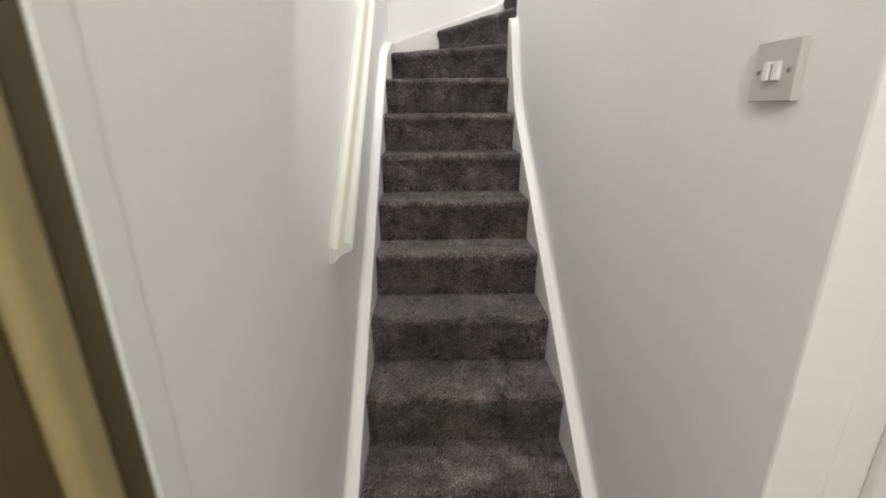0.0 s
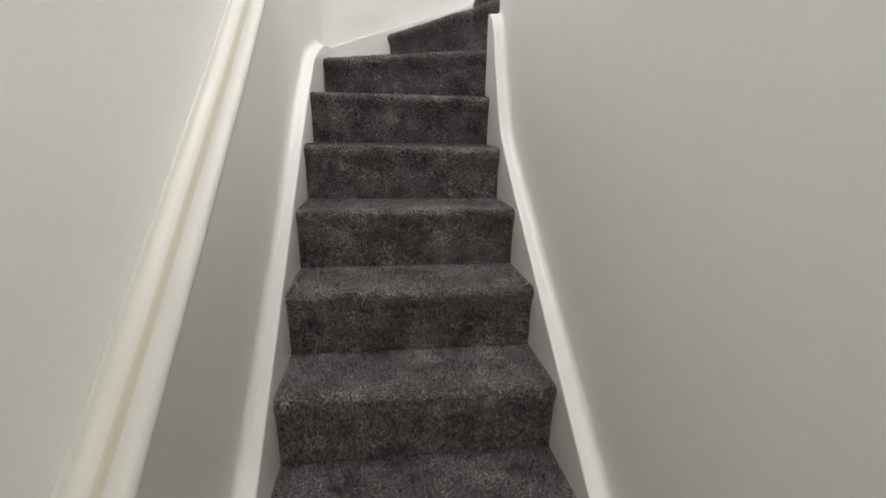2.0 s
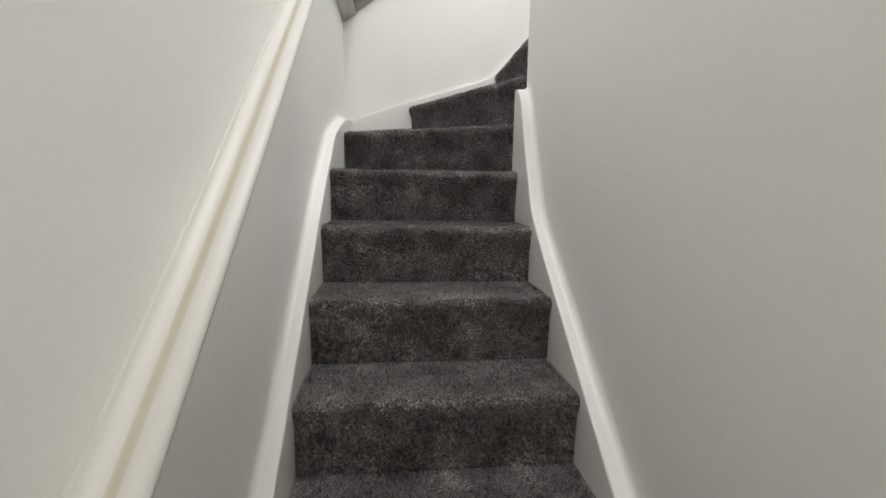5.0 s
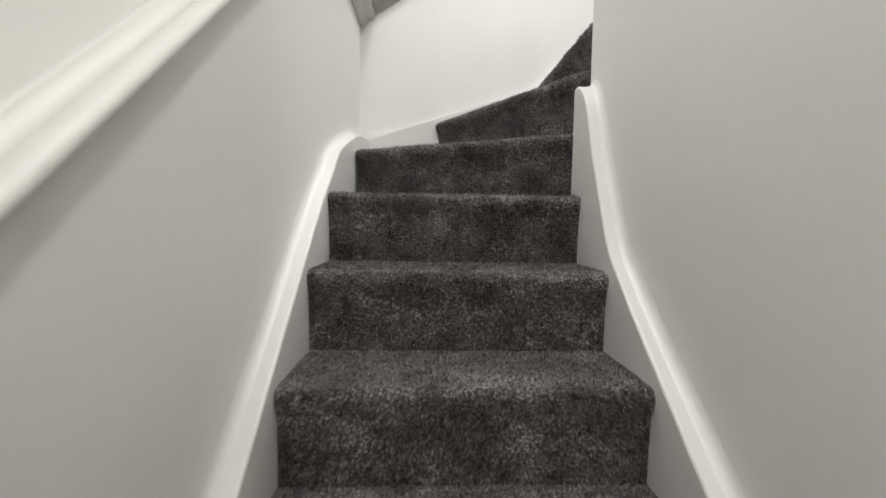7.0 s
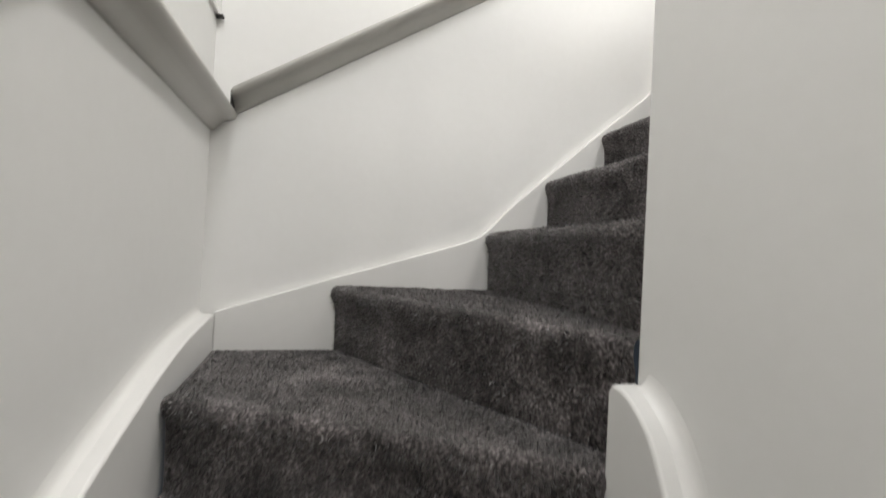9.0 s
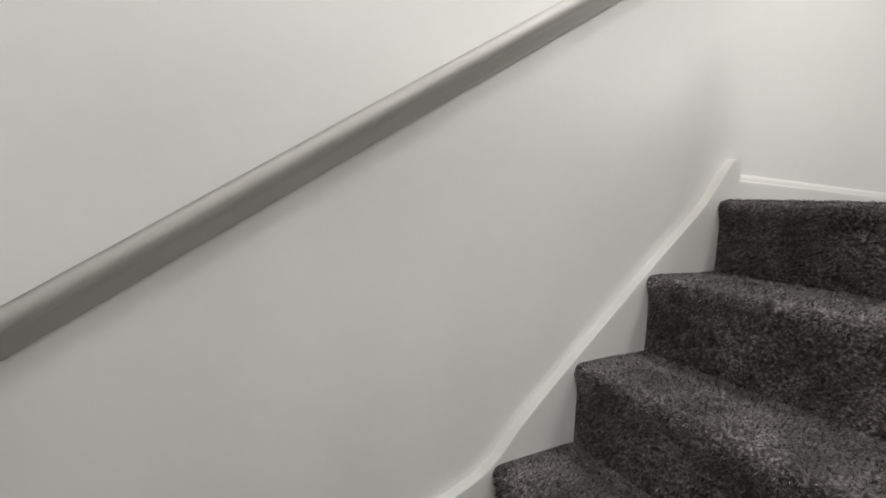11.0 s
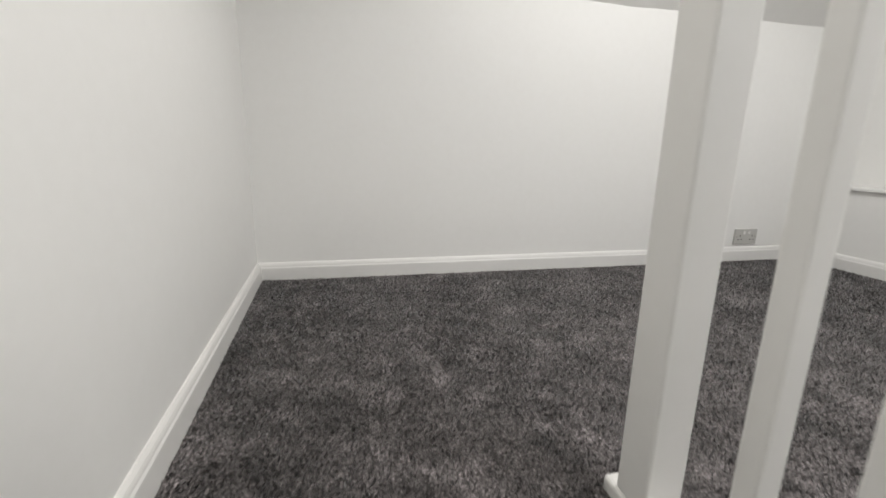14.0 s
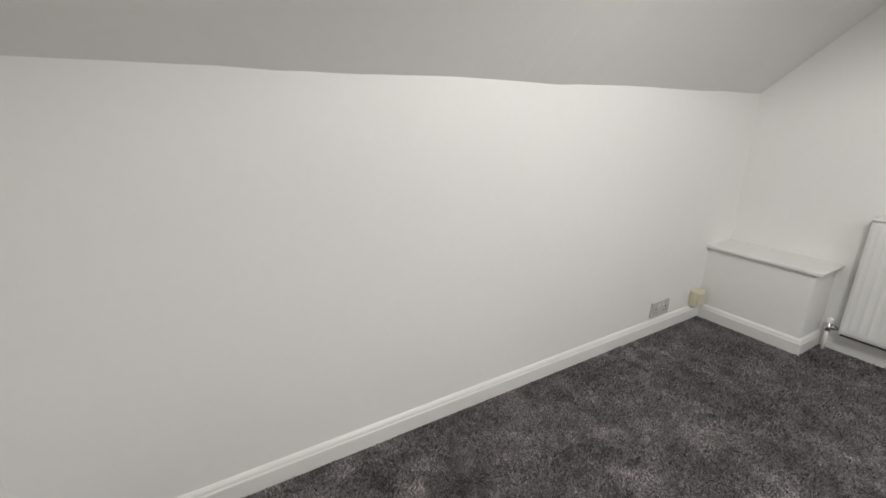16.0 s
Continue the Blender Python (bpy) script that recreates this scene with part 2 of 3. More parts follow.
structure("wall_hall_south", box((-1.40, -1.50, 0.0), (1.70, -1.40, 2.42)), WALL, "white hall wall", "wall")
structure("wall_hall_west", box((-1.50, -1.50, 0.0), (-1.40, 0.90, 2.42)), WALL, "white hall wall", "wall")
structure("wall_hall_east", box((1.70, -1.50, 0.0), (1.80, 0.985, 2.42)), WALL, "white hall wall", "wall")
structure("wall_hall_return", box((XR + 0.10, HALL + 0.004, 0.0), (1.70, HALL + 0.10, 2.42)), WALL, "white hall wall beside the stairs", "wall")
structure("wall_hall_north", box((-1.40, 0.80, 0.0), (XW - 0.11, 0.90, 2.42)), WALL, "white hall wall", "wall")


def grid_sheet(cells, z, step, wobble):
    """A flat sheet of carpet over rectangles (x0, y0, x1, y1), gently uneven."""
    bm = bmesh.new()
    for x0, y0, x1, y1 in cells:
        nx, ny = max(1, round((x1 - x0) / step)), max(1, round((y1 - y0) / step))
        vs = [[bm.verts.new((x0 + (x1 - x0) * i / nx, y0 + (y1 - y0) * j / ny, z + wobble * noise.noise(Vector((x0 + (x1 - x0) * i / nx, y0 + (y1 - y0) * j / ny, 0)) * 4.0))) for j in range(ny + 1)] for i in range(nx + 1)]
        for i in range(nx):
            for j in range(ny):
                bm.faces.new((vs[i][j], vs[i + 1][j], vs[i + 1][j + 1], vs[i][j + 1])).smooth = True
    bmesh.ops.remove_doubles(bm, verts=bm.verts, dist=0.0005)
    return bm


LOFT_CELLS = [(1.60, 3.268, XE, 4.13), (1.702, 3.185, XE, 3.268), (XR + 0.10, YSO, XE, 3.185)]
structure("floor_loft", grid_sheet(LOFT_CELLS, LOFT, 0.06, 0.0015), CARPET, "grey cut-pile carpet on the loft floor", "floor")
structure("floor_slab", box((XR + 0.10, YSO, LOFT - 0.20), (XE, 3.15, LOFT - 0.012)), WALL)
structure("floor_slab_landing", box((1.61, 3.16, LOFT - 0.20), (XE, YN + 0.05, LOFT - 0.012)), WALL)
structure("floor_hall", grid_sheet([(-1.40, -1.40, 1.70, 1.50)], 0.0, 0.1, 0.001), CARPET, "grey cut-pile carpet on the hall floor", "floor")

# ---- staircase ----
stairs = thing("staircase", (0.37, 2.4, 0.0), "winding staircase in dark grey carpet with white strings", "staircase")
stairs_inverse = Matrix.Translation(stairs.location).inverted()


def stair_part(name, bm, material, label=""):
    bm.transform(stairs_inverse)
    return part(name, bm, material, stairs, label)


# noses of the steps: left end and right end in plan, from the lowest to the landing
NOSES = [((SL, 1.485), (SR, 1.465))]
NOSES += [((SL, 1.726), (SR, 1.703)), ((SL, 1.975), (SR, 1.957)), ((SL, 2.216), (SR, 2.200)), ((SL, 2.434), (SR, 2.427))]
NOSES += [((SL, 2.669), (SR, 2.665)), ((SL, 2.902), (SR, 2.898)), ((SL, 3.128), (SR, 3.110)), ((SL, 3.623), (SR + 0.003, 3.196))]
NOSES += [((0.346, SN), (0.798, 3.206)), ((0.854, SN), (0.846, 3.215)), ((1.071, SN), (1.076, YS)), ((1.297, SN), (1.304, YS)), ((1.564, SN), (1.550, YS))]
TUCK = 0.017


def along(points, t):
    """A point a fraction t along a line of points."""
    pts = [Vector(p) for p in points]
    lens = [(b - a).length for a, b in zip(pts, pts[1:])]
    s = t * sum(lens)
    for a, b, l in zip(pts, pts[1:], lens):
        if s <= l + 1e-9:
            return a + (b - a) * (s / l)
        s -= l
    return pts[-1]


def forward(n):
    a, b = (Vector(p) for p in NOSES[n])
    d = (b - a).normalized()
    return Vector((-d.y, d.x))


def step_grid(n):
    """Rows of points across the carpet of step n, from the foot of its riser over the nose to the back of its tread."""
    a, b = NOSES[n]
    z = RISE * (n + 1)
    f = forward(n)
    if n == 8:
        back = [(SL, SN), (0.346 + TUCK * 0.9, SN), (0.798 + TUCK * 0.8, 3.206 + TUCK * 0.5)]
    elif n == 13:
        back = [(1.66, SN + 0.02), (1.60, YS)]
    else:
        g = forward(n + 1) * TUCK
        back = [Vector(NOSES[n + 1][0]) + g, Vector(NOSES[n + 1][1]) + g]
    shape = [(TUCK, -RISE), (TUCK, -0.16), (TUCK - 0.001, -0.12), (TUCK - 0.002, -0.08), (0.012, -0.055), (0.005, -0.040), (0.0, -0.026), (0.001, -0.014), (0.007, -0.005), (0.018, -0.001), (0.032, 0.0)]
    rows = []
    cols = 40
    for i in range(cols + 1):
        t = i / cols
        p = Vector(a).lerp(Vector(b), t)
        q = along(back, t)
        row = [Vector((p.x + f.x * u, p.y + f.y * u, z + v)) for u, v in shape]
        start = row[-1].copy()
        for k in range(1, 7):
            row.append(start.lerp(Vector((q.x, q.y, z)), k / 6))
        for k, v in enumerate(row):
            s = noise.noise(v * 9.0) * 0.0022 + noise.noise(v * 30.0) * 0.0010
            w = min(1.0, k / 3)
            v += Vector((-f.x * s * w, -f.y * s * w, s * (w if k < len(row) - 1 else 0)))
        rows.append(row)
    return rows


def step_mesh(n):
    bm = bmesh.new()
    rows = [[bm.verts.new(v) for v in row] for row in step_grid(n)]
    for r, s in zip(rows, rows[1:]):
        for k in range(len(r) - 1):
            bm.faces.new((r[k], r[k + 1], s[k + 1], s[k])).smooth = True
    return bm


for n in range(14):
    stair_part("step", step_mesh(n), CARPET)


def smooth_line(points, steps=6):
    """A rounded line through points (Catmull-Rom)."""
    out = []
    p = [points[0]] + list(points) + [points[-1]]
    for a, b, c, d in zip(p, p[1:], p[2:], p[3:]):
        for i in range(steps):
            t = i / steps
            out.append(tuple(0.5 * (2 * b[k] + (c[k] - a[k]) * t + (2 * a[k] - 5 * b[k] + 4 * c[k] - d[k]) * t * t + (3 * b[k] - a[k] - 3 * c[k] + d[k]) * t ** 3) for k in (0, 1)))
    return out + [points[-1]]


def nose_line(y):
    return 0.40 + (y - 1.7145) * (1.0 / 1.1855)


def caulk(bm, line, along_axis, wall, out, r):
    """A soft bead of paint that rounds the top of a string into its wall."""
    rows = []
    n = len(line)
    for i, (a, z) in enumerate(line):
        p, q = line[max(i - 1, 0)], line[min(i + 1, n - 1)]
        d = Vector((q[0] - p[0], q[1] - p[1])).normalized()
        up = Vector((-d.y, d.x))
        row = []
        for u, v in ((r, -0.001), (0.66 * r, 0.05 * r), (0.36 * r, 0.20 * r), (0.15 * r, 0.46 * r), (0.04 * r, 0.85 * r), (-0.001, 1.5 * r)):
            c = (a + up.x * v, z + up.y * v)
            row.append(bm.verts.new({"x": (wall + out * u, c[0], c[1]), "y": (c[0], wall + out * u, c[1])}[along_axis]))
        rows.append(row)
    for k, m in zip(rows, rows[1:]):
        for i in range(len(k) - 1):
            bm.faces.new((k[i], k[i + 1], m[i + 1], m[i])).smooth = True
    return bm


west_top = [(1.30, nose_line(1.30) + 0.030), (2.10, nose_line(2.10) + 0.030), (2.80, nose_line(2.80) + 0.030), (3.00, 1.515), (3.11, 1.600), (3.21, 1.668), (3.30, 1.738), (3.40, 1.780), (3.63, 1.850), (3.80, 1.885), (SN, 1.910)]
outline = [(1.22, 0.0)] + [(1.22, 0.06)] + smooth_line(west_top) + [(SN, 1.30), (1.90, 0.0)]
stair_part("string", caulk(prism(outline, "x", XW, SL, 0.006), smooth_line(west_top), "x", XW, 1, 0.021), GLOSS, "white gloss wall string with a curved top")
east_top = [(1.28, nose_line(1.28) + 0.030), (2.10, nose_line(2.10) + 0.030), (2.70, nose_line(2.70) + 0.030), (2.84, 1.385), (2.92, 1.470), (2.99, 1.610), (3.04, 1.710), (3.08, 1.815), (3.115, 1.885), (3.155, 1.922), (3.18, 1.932)]
outline = [(1.20, 0.0)] + [(1.20, 0.06)] + smooth_line(east_top) + [(3.197, 1.934), (3.206, 1.92), (3.206, 1.30), (1.90, 0.0)]
stair_part("string", caulk(prism(outline, "x", SR, XR, 0.006), smooth_line(east_top), "x", XR, -1, 0.021), GLOSS, "white gloss wall string ending in a curve")
north_top = [(SL, 1.914), (0.30, 2.008), (0.60, 2.103), (0.79, 2.165), (0.86, 2.205), (0.95, 2.300), (1.14, 2.468), (1.333, 2.637), (1.50, 2.778), (1.585, 2.880), (1.615, 2.913)]
outline = smooth_line(north_top) + [(1.632, 2.918), (1.650, 2.905), (1.655, 2.88), (1.655, 2.60), (1.40, 2.40), (0.90, 1.95), (SL, 1.70)]
stair_part("string", prism(outline, "y", SN, YN + 0.003, 0.003), GLOSS, "thin white wall string along the winders")


def nose_line_up(x):
    return 2.567 + (x - 1.292) * 0.83


outline = [(0.93, nose_line_up(0.93)), (1.10, nose_line_up(1.10)), (1.560, nose_line_up(1.560)), (1.590, 2.766), (1.600, 2.60), (0.93, 2.05)]
stair_part("string", prism(outline, "y", 3.242, YS, 0.004), GLOSS, "white gloss open string under the balustrade")

# ---- balustrade ----
bal = thing("balustrade", (1.25, 3.228, 2.768), "white painted balustrade with square spindles at the stairhead", "balustrade")
bal_inverse = Matrix.Translation(bal.location).inverted()


def bal_part(name, bm, label=""):
    bm.transform(bal_inverse)
    return part(name, bm, GLOSS, bal, label)


bal_part("base_rail", box((XR + 0.10, 3.186, 2.769), (1.699, 3.268, 2.828), 0.009, 3))
bal_part("newel_post", box((1.595, 3.194, 2.826), (1.668, 3.263, 3.800), 0.006, 3))
bal_part("newel_cap", box((1.585, 3.184, 3.800), (1.678, 3.273, 3.830), 0.010, 3))
for i in range(5):
    x = 1.462 - 0.119 * i
    bal_part("spindle", box((x - 0.017, 3.212, 2.826), (x + 0.017, 3.247, 3.690), 0.004, 2))
bal_part("handrail", box((XR + 0.10, 3.200, 3.688), (1.597, 3.260, 3.740), 0.016, 4))

# ---- wall handrail ----
EAR = [(0.0, 0.0), (0.010, 0.001), (0.018, 0.008), (0.030, 0.022), (0.038, 0.030), (0.046, 0.033), (0.057, 0.035), (0.066, 0.040), (0.072, 0.048), (0.072, 0.056), (0.066, 0.063), (0.056, 0.067), (0.046, 0.065), (0.038, 0.058), (0.031, 0.049), (0.025, 0.045), (0.016, 0.045), (0.007, 0.051), (0.002, 0.060), (0.0, 0.070)]
rail = thing("handrail", (0.0, 2.4, 1.8), "white painted pig's-ear handrail fixed along the stair walls", "handrail")
rail_inverse = Matrix.Translation(rail.location).inverted()


def rail_part(name, bm, material, label=""):
    for f in bm.faces:
        f.smooth = len(f.verts) == 4 and name == "rail"
        if f.smooth and all(0.018 < v.co.x - XW < 0.048 and v.co.y < 3.3 for v in f.verts) and f.normal.z > 0.2:
            f.material_index = 1
    bm.transform(rail_inverse)
    return part(name, bm, material, rail, label)


lower_rail = sweep([(XW, 1.570, 0.994), (XW, 1.85, 1.228), (XW, 2.15, 1.485), (XW, 2.50, 1.796), (XW, 2.85, 2.106), (XW, 3.247, 2.453)], EAR, -1)
bmesh.ops.recalc_face_normals(lower_rail, faces=lower_rail.faces)
rail_part("rail", lower_rail, [RAIL, RAIL_WORN], "yellowed white sloping rail")
rail_part("rail", sweep([(XW, 3.2475, 2.453), (XW, YN - 0.001, 2.453)], EAR, -1), RAIL, "level white rail in the corner")
rail_part("rail", sweep([(0.039, YN, 2.506), (1.620, YN, 3.544)], EAR, -1), RAIL, "white sloping rail beside the upper steps")
rail_part("joint", box((0.0365, YN - 0.070, 2.512), (0.0385, YN - 0.004, 2.560)), DARK, "dark open mitre joint")

# ---- skirting ----
SKIRT = [(0.0, 0.0), (0.016, 0.0), (0.016, 0.052), (0.0155, 0.058), (0.0125, 0.063), (0.0115, 0.068), (0.009, 0.074), (0.004, 0.080), (0.0, 0.081)]


def skirting(name, pts, side, label="white gloss moulded skirting board"):
    return structure(name, sweep([(x, y, z) for x, y, z in pts], SKIRT, side), GLOSS, label, "skirting board")


skirting("baseboard_landing", [(1.656, YN + 0.001, LOFT), (1.78, YN + 0.004, LOFT), (XE, 4.1125, LOFT), (XE, 1.152, LOFT), (2.581, 1.152, LOFT), (2.581, YSO, LOFT), (XR + 0.10, YSO, LOFT), (XR + 0.10, 3.185, LOFT)], -1)

# ---- boxed-in pipes in the corner of the room ----
boxing = thing("pipe_boxing", (2.84, 1.01, LOFT), "white painted boxing with a shelf top in the room corner", "boxing")
boxing_inverse = Matrix.Translation(boxing.location).inverted()


def boxing_part(name, bm, label=""):
    bm.transform(boxing_inverse)
    return part(name, bm, WALL if name == "panel" else GLOSS, boxing, label)


boxing_part("panel", box((2.582, YSO - 0.02, LOFT - 0.01), (XE + 0.02, 1.151, 3.216), 0.003))
boxing_part("top", box((2.556, YSO - 0.02, 3.216), (XE + 0.02, 1.172, 3.234), 0.005, 3), "white gloss shelf top with rounded edge")

# ---- radiator ----
rad = thing("radiator", (2.04, 0.98, 2.90), "white steel panel radiator on the end wall", "radiator")
rad_inverse = Matrix.Translation(rad.location).inverted()


def rad_part(name, bm, material, label=""):
    bm.transform(rad_inverse)
    return part(name, bm, material, rad, label)


def radiator_panel():
    """A pressed steel panel: flat border, upright flutes that start and end rounded."""
    x0, x1, z0, z1, y = 1.58, 2.490, 2.914, 3.482, 1.012
    bm = bmesh.new()
    pitch = 1.0 / 30.0
    nx, nz = 190, 46
    vs = []
    for i in range(nx + 1):
        col = []
        for j in range(nz + 1):
            x, z = x1 - (x1 - x0) * i / nx, z0 + (z1 - z0) * j / nz
            u = (x1 - x - 0.03) / pitch
            inside = min(max((x1 - x - 0.03) / 0.004, 0), 1) * min(max((x - x0 - 0.03) / 0.004, 0), 1)
            ends = min(max((z - z0 - 0.028) / 0.012, 0), 1) * min(max((z1 - 0.028 - z) / 0.012, 0), 1)
            h = 0.0032 * max(0.0, math.sin(u * 2 * math.pi)) ** 0.6 * inside * ends
            edge = min(x1 - x, x - x0, z - z0, z1 - z)
            h -= 0.006 * max(0.0, 1 - edge / 0.012)
            col.append(bm.verts.new((x, y + h, z)))
        vs.append(col)
    for i in range(nx):
        for j in range(nz):
            bm.faces.new((vs[i][j], vs[i][j + 1], vs[i + 1][j + 1], vs[i + 1][j])).smooth = True
    return bm


rad_part("front_panel", radiator_panel(), ENAMEL)
rad_part("core", box((1.585, 0.962, 2.917), (2.486, 1.007, 3.478), 0.004), ENAMEL)
rad_part("top_grille", box((1.578, 0.955, 3.478), (2.492, 1.018, 3.492), 0.005, 3), ENAMEL)
rad_part("seam", box((1.590, 1.0065, 2.9075), (2.481, 1.0105, 2.9155)), DARK, "dark lower seam")
rad_part("bracket", box((2.30, YSO, 3.02), (2.34, 0.962, 3.40), 0.003), ENAMEL)
rad_part("bracket", box((1.80, YSO, 3.02), (1.84, 0.962, 3.40), 0.003), ENAMEL)
valve = rad_part("valve", lathe((2.535, 0.990, 2.905), (0, 0, 1), [(0.0, 0.011), (0.012, 0.011), (0.013, 0.014), (0.026, 0.014), (0.027, 0.011), (0.046, 0.011), (0.048, 0.008)]), CHROME, "worn chrome radiator valve")
part("valve_tail", lathe(Vector((2.535, 0.990, 2.930)) - rad.location, (-1, 0, 0), [(0.0, 0.009), (0.012, 0.009), (0.013, 0.013), (0.026, 0.013), (0.027, 0.008), (0.042, 0.008)]), CHROME, valve)
part("valve_cap", lathe(Vector((2.535, 0.990, 2.950)) - rad.location, (0, 0, 1), [(0.0, 0.012), (0.004, 0.013), (0.020, 0.012), (0.024, 0.008)]), ROCKER, valve, "white plastic valve cap")
rad_part("pipe", tube([(2.535, 0.990, 2.79), (2.535, 0.990, 2.85), (2.535, 0.990, 2.908)], 0.0085), ENAMEL, "white painted feed pipe")

# ---- sockets and switch ----
sock = thing("double_socket", (XE, 1.536, 2.940), "white plastic double power socket above the skirting", "socket")
socket_plate = part("plate", box((-0.012, -0.073, -0.043), (0.0, 0.073, 0.043), 0.003, 3), PLASTIC, sock)
for side in (-1, 1):
    part("rocker", box((-0.016, side * 0.016 - 0.006, 0.012), (-0.0115, side * 0.016 + 0.006, 0.030), 0.0015), ROCKER, sock)
    for dy, dz, w, h in ((0.0, 0.004, 0.0022, 0.0045), (-0.011, -0.016, 0.004, 0.002), (0.011, -0.016, 0.004, 0.002)):
        c = side * 0.040
        part("pin_hole", box((-0.0132, c + dy - w, dz - h), (-0.0118, c + dy + w, dz + h)), DARK, sock)
    part("screw", lathe((-0.0115, side * 0.0605, 0.0), (-1, 0, 0), [(0, 0.0035), (0.0012, 0.0035), (0.0016, 0.0025)], 12), STEEL, sock)

junction = thing("junction_box", (3.060, 1.218, 2.935), "yellowed cream plastic junction box in the room corner", "junction box")
part("body", box((-0.020, -0.044, -0.050), (0.024, 0.044, 0.045), 0.012, 4), CREAM, junction)
part("lid", box((-0.030, -0.034, -0.038), (-0.018, 0.034, 0.034), 0.006, 3), CREAM, junction)

switch = thing("light_switch", (XR, 1.042, 1.4755), "grey-white plastic double light switch on the wall", "light switch")
part("plate", box((-0.013, -0.043, -0.043), (0.0, 0.043, 0.043), 0.002, 3), PLASTIC, switch)
for dy in (-0.0092, 0.0092):
    part("rocker", box((-0.0185, dy - 0.0066, -0.0135), (-0.0125, dy + 0.0066, 0.0135), 0.0015, 2), ROCKER, switch)
for side in (-1, 1):
    part("screw", lathe((-0.0125, side * 0.0302, 0.0), (-1, 0, 0), [(0, 0.0036), (0.0012, 0.0036), (0.0016, 0.0025)], 12), STEEL, switch)

# ---- cable trunking in the stair corner ----
trunk = thing("cable_trunking", (XW, 3.7, 2.80), "slim white cable trunking along the wall corner", "trunking")
part("channel", box((0.0, -0.9, -0.008), (0.010, 0.337, 0.008), 0.002), GLOSS, trunk)
part("channel", box((0.0, 0.339, -0.006), (0.012, 0.354, 1.50), 0.002), GLOSS, trunk)
part("end_cap", box((0.001, 0.330, -0.014), (0.022, 0.350, -0.0075), 0.001), DARK, trunk, "dark open end of the trunking")

# ---- wooden door frame at the foot of the stairs ----
door = thing("door_frame", (XW, 0.66, 0.0), "brown stained wooden door frame at the stair foot", "door frame")
part("lining", box((-0.11, 0.080, 0.0), (0.0015, 0.1228, 2.40)), GLOSS, door, "white painted lining strip")
part("stop", box((-0.11, 0.044, 0.0), (-0.004, 0.080, 2.40), 0.003), BROWN_SHADED, door, "stained stop, darkened for its shade")
part("jamb", box((-0.11, -0.002, 0.0), (0.002, 0.044, 2.40), 0.014, 4), TAN, door, "pale varnished jamb")
part("architrave", box((-0.11, -0.14, 0.0), (-0.012, -0.002, 2.40), 0.006), BROWN_SHADED, door, "stained architrave, darkened for its shade")
structure("trim", box((0.962, HALL - 0.014, 0.0), (1.035, HALL + 0.004, 2.10), 0.004), GLOSS, "white gloss architrave in the hall", "architrave")

# ---- unseen lamps: the room's pendant, and rims added at the fill lamps ----
def unseen_lamp(at, label):
    ob = thing("unseen_lamp", at, label, "lamp", "flush ceiling lamps")
    part("rim", lathe((0, 0, 0), (0, 0, -1), [(0.0, 0.12), (0.012, 0.125), (0.022, 0.118), (0.024, 0.10)], 36), ROCKER, ob)
    return ob


pendant = unseen_lamp((1.75, 2.42, 4.70), "white pendant lamp hanging from the loft ceiling")
part("cord", tube([(0, 0, 0), (0, 0, 0.3), (0, 0, TOP - 4.70)], 0.004, 8), ROCKER, pendant)
unseen_lamp((1.85, 3.60, TOP), "unseen white lamp rim added over the landing")
unseen_lamp((0.45, 2.20, TOP), "unseen white lamp rim added over the stairs")
unseen_lamp((0.39, 1.00, 2.42), "unseen white lamp rim added at the stair foot")
unseen_lamp((0.26, -0.55, 2.42), "unseen white lamp rim added over the hall")

# ---- carpet pile ----
def pile(name, points, normals, leans, rng, height, width):
    """Tufts of yarn as small blades: each leans as the pile about it lies."""
    n = len(points)
    ang = rng.uniform(0, 2 * np.pi, n)
    ref = np.where(np.abs(normals[:, 2:3]) < 0.9, np.array([[0.0, 0, 1]]), np.array([[1.0, 0, 0]]))
    u = np.cross(normals, ref)
    u /= np.linalg.norm(u, axis=1, keepdims=True)
    w = np.cross(normals, u)
    side = (u * np.cos(ang)[:, None] + w * np.sin(ang)[:, None]) * (width * rng.uniform(0.7, 1.3, n))[:, None]
    tip = points + (normals * 0.55 + leans + (rng.uniform(-1, 1, (n, 3)) * 0.85)) * (height * rng.uniform(0.6, 1.2, n))[:, None]
    base = points - normals * 0.001
    co = np.stack([base - side, base + side, tip + side * 0.45, tip - side * 0.45], 1).reshape(-1, 3)
    me = bpy.data.meshes.new(name)
    me.vertices.add(4 * n)
    me.vertices.foreach_set("co", co.astype(np.float32).ravel())
    me.loops.add(4 * n)
    me.loops.foreach_set("vertex_index", np.arange(4 * n, dtype=np.int32))
    me.polygons.add(n)
    me.polygons.foreach_set("loop_start", np.arange(0, 4 * n, 4, dtype=np.int32))
    me.update(calc_edges=True)
    me.materials.append(PILE)
    me.polygons.foreach_set("use_smooth", np.ones(n, dtype=bool))
    soft = normals * 0.9 + leans * 0.25 + rng.uniform(-0.45, 0.45, (n, 3))
    soft /= np.linalg.norm(soft, axis=1, keepdims=True)
    me.normals_split_custom_set_from_vertices(np.repeat(soft, 4, axis=0).tolist())
    return me


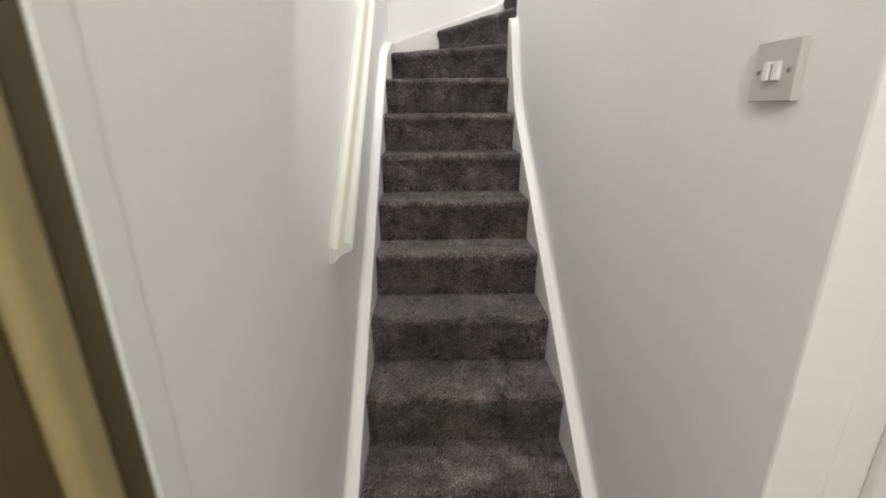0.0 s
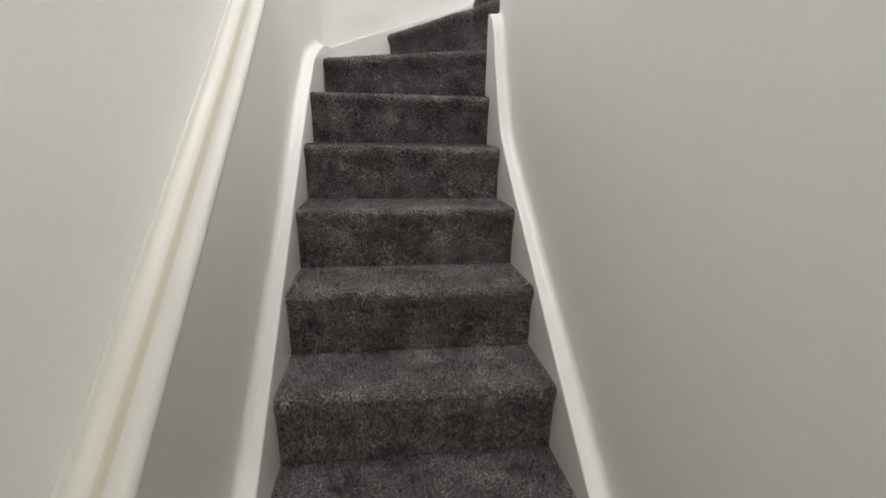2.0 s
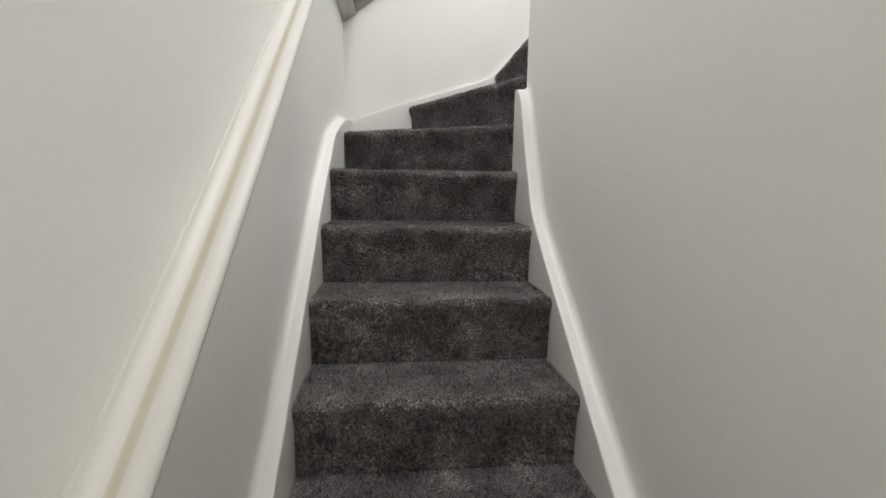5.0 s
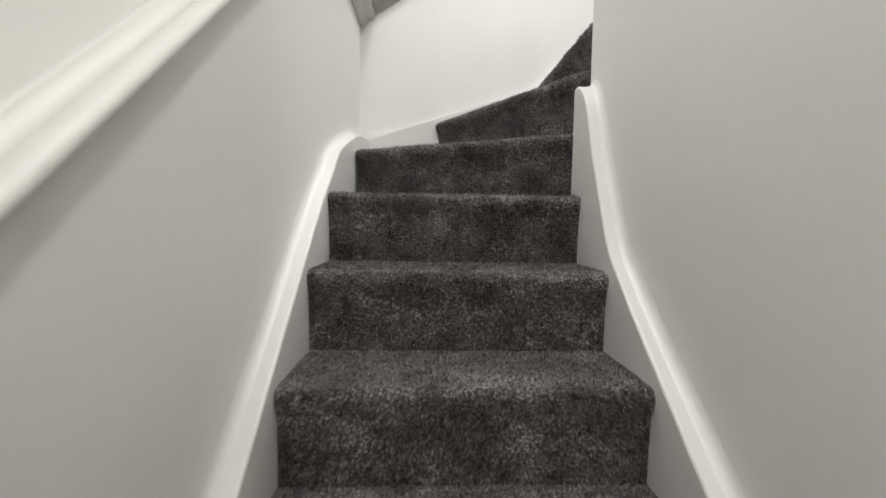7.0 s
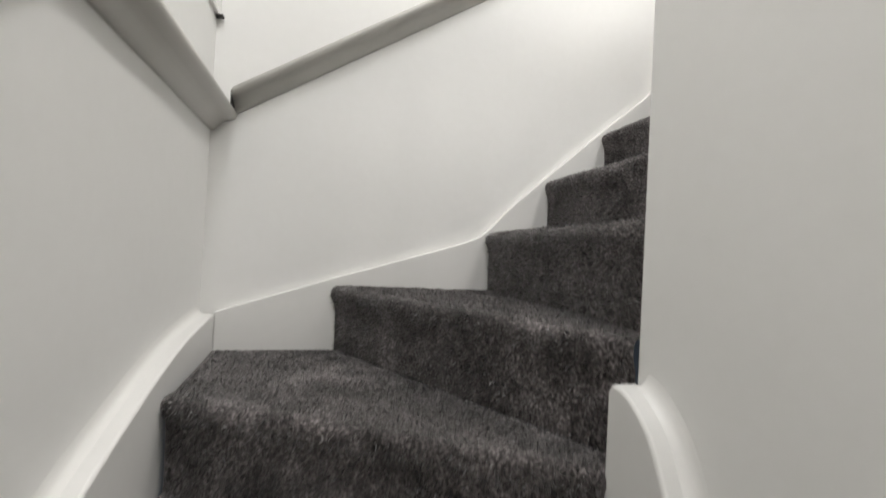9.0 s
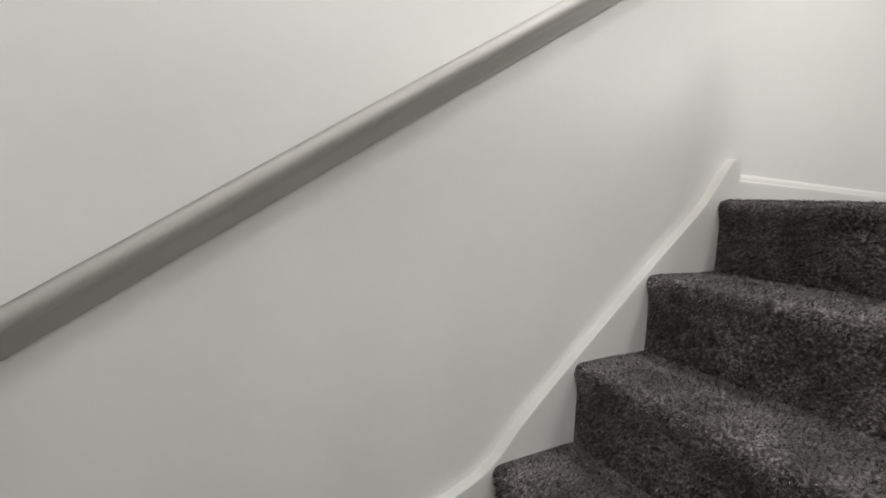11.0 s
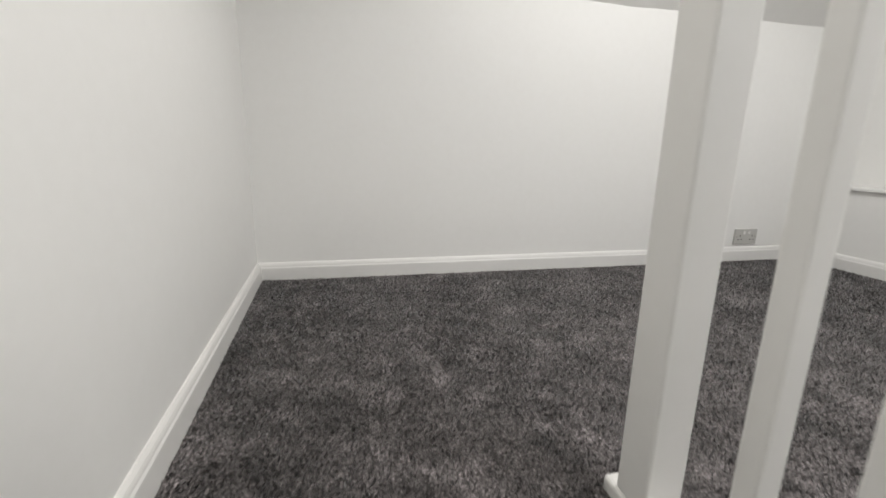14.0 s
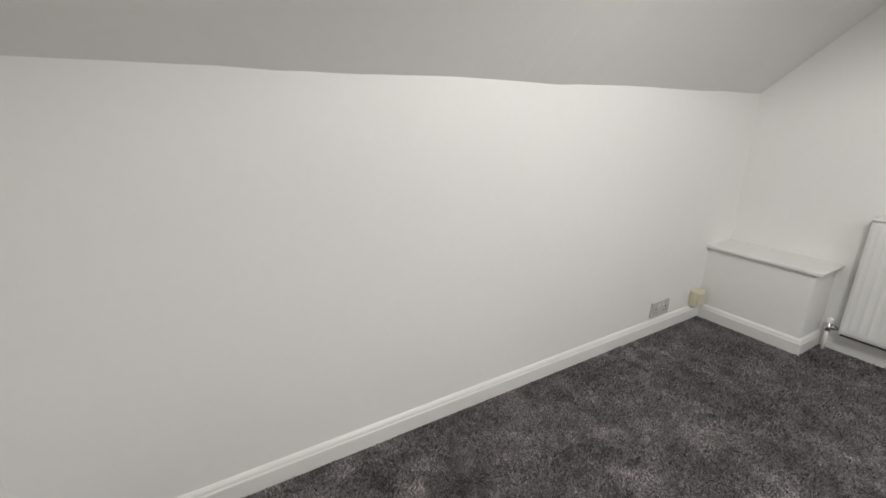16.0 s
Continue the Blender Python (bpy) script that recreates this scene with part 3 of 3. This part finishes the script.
def lay(points):
    """Which way the pile lies: slow swirls over the carpet."""
    p = points
    a = np.sin(p[:, 0] * 21.0 + 2.0 * np.sin(p[:, 1] * 13.0 + p[:, 2] * 17.0)) + np.sin(p[:, 1] * 33.0 + p[:, 0] * 9.0 + 1.3)
    b = np.cos(p[:, 0] * 15.0 - p[:, 1] * 19.0 + 3.0 * np.sin(p[:, 2] * 23.0)) + np.sin(p[:, 1] * 10.0 - 1.1 + p[:, 0] * 37.0)
    return np.stack([a, b, np.zeros(len(p))], 1) * 0.28


def pile_on_step(n, rng, density=58000):
    rows = np.array([[tuple(v) for v in row] for row in step_grid(n)])
    a, b, c, d = rows[:-1, :-1], rows[1:, :-1], rows[1:, 1:], rows[:-1, 1:]
    quads = np.stack([a, b, c, d], 2).reshape(-1, 4, 3)
    nrm = np.cross(quads[:, 2] - quads[:, 0], quads[:, 3] - quads[:, 1])
    area = np.linalg.norm(nrm, axis=1) / 2
    nrm /= np.maximum(2 * area, 1e-12)[:, None]
    f = forward(n)
    flip = np.sign(nrm[:, 2] - nrm[:, 0] * f.x - nrm[:, 1] * f.y)
    nrm *= flip[:, None]
    count = int(area.sum() * density)
    pick = rng.choice(len(quads), count, p=area / area.sum())
    s, t = rng.uniform(0, 1, (count, 1)), rng.uniform(0, 1, (count, 1))
    column, last = pick // (rows.shape[1] - 1), rows.shape[0] - 2
    s = np.where((column == 0)[:, None], 0.35 + 0.65 * s, np.where((column == last)[:, None], 0.65 * s, s))
    q = quads[pick]
    pts = (q[:, 0] * (1 - s) + q[:, 1] * s) * (1 - t) + (q[:, 3] * (1 - s) + q[:, 2] * s) * t
    lean = lay(pts)
    lean -= nrm[pick] * (lean * nrm[pick]).sum(1, keepdims=True)
    lean += np.array([[-f.x * 0.15, -f.y * 0.15, -0.25]])
    return pts, nrm[pick], lean


rng = np.random.default_rng(7)
laid = [pile_on_step(n, rng) for n in range(14)]
pts, nrm, lean = (np.concatenate([q[k] for q in laid]) for k in range(3))
stair_pile = new("carpet_pile", pile("carpet_pile", pts - np.array(stairs.location), nrm, lean, rng, 0.0056, 0.0014))
stair_pile.parent = stairs
tagged(stair_pile, kind="stuff")

all_pts = []
for (x0, y0, x1, y1), density in zip(LOFT_CELLS, (52000, 52000, 40000)):
    k = int((x1 - x0) * (y1 - y0) * density)
    all_pts.append(np.stack([rng.uniform(x0, x1, k), rng.uniform(y0, y1, k), np.full(k, LOFT)], 1))
pts = np.concatenate(all_pts)
up = np.tile(np.array([[0.0, 0.0, 1.0]]), (len(pts), 1))
# the pile at the stair head leans to the stairs, shaped to look lighter
lighten_mask = np.clip((2.5 - pts[:, 0:1]) / 0.7, 0, 1) * np.clip((pts[:, 1:2] - 3.0) / 0.3, 0, 1)
loft_lean = lay(pts) + lighten_mask * np.array([[-0.45, 0.1, 0.0]])
tagged(new("carpet_pile", pile("carpet_pile", pts, up, loft_lean, rng, 0.0062, 0.0019)), "grey cut-pile tufts over the loft floor", "carpet", kind="stuff")
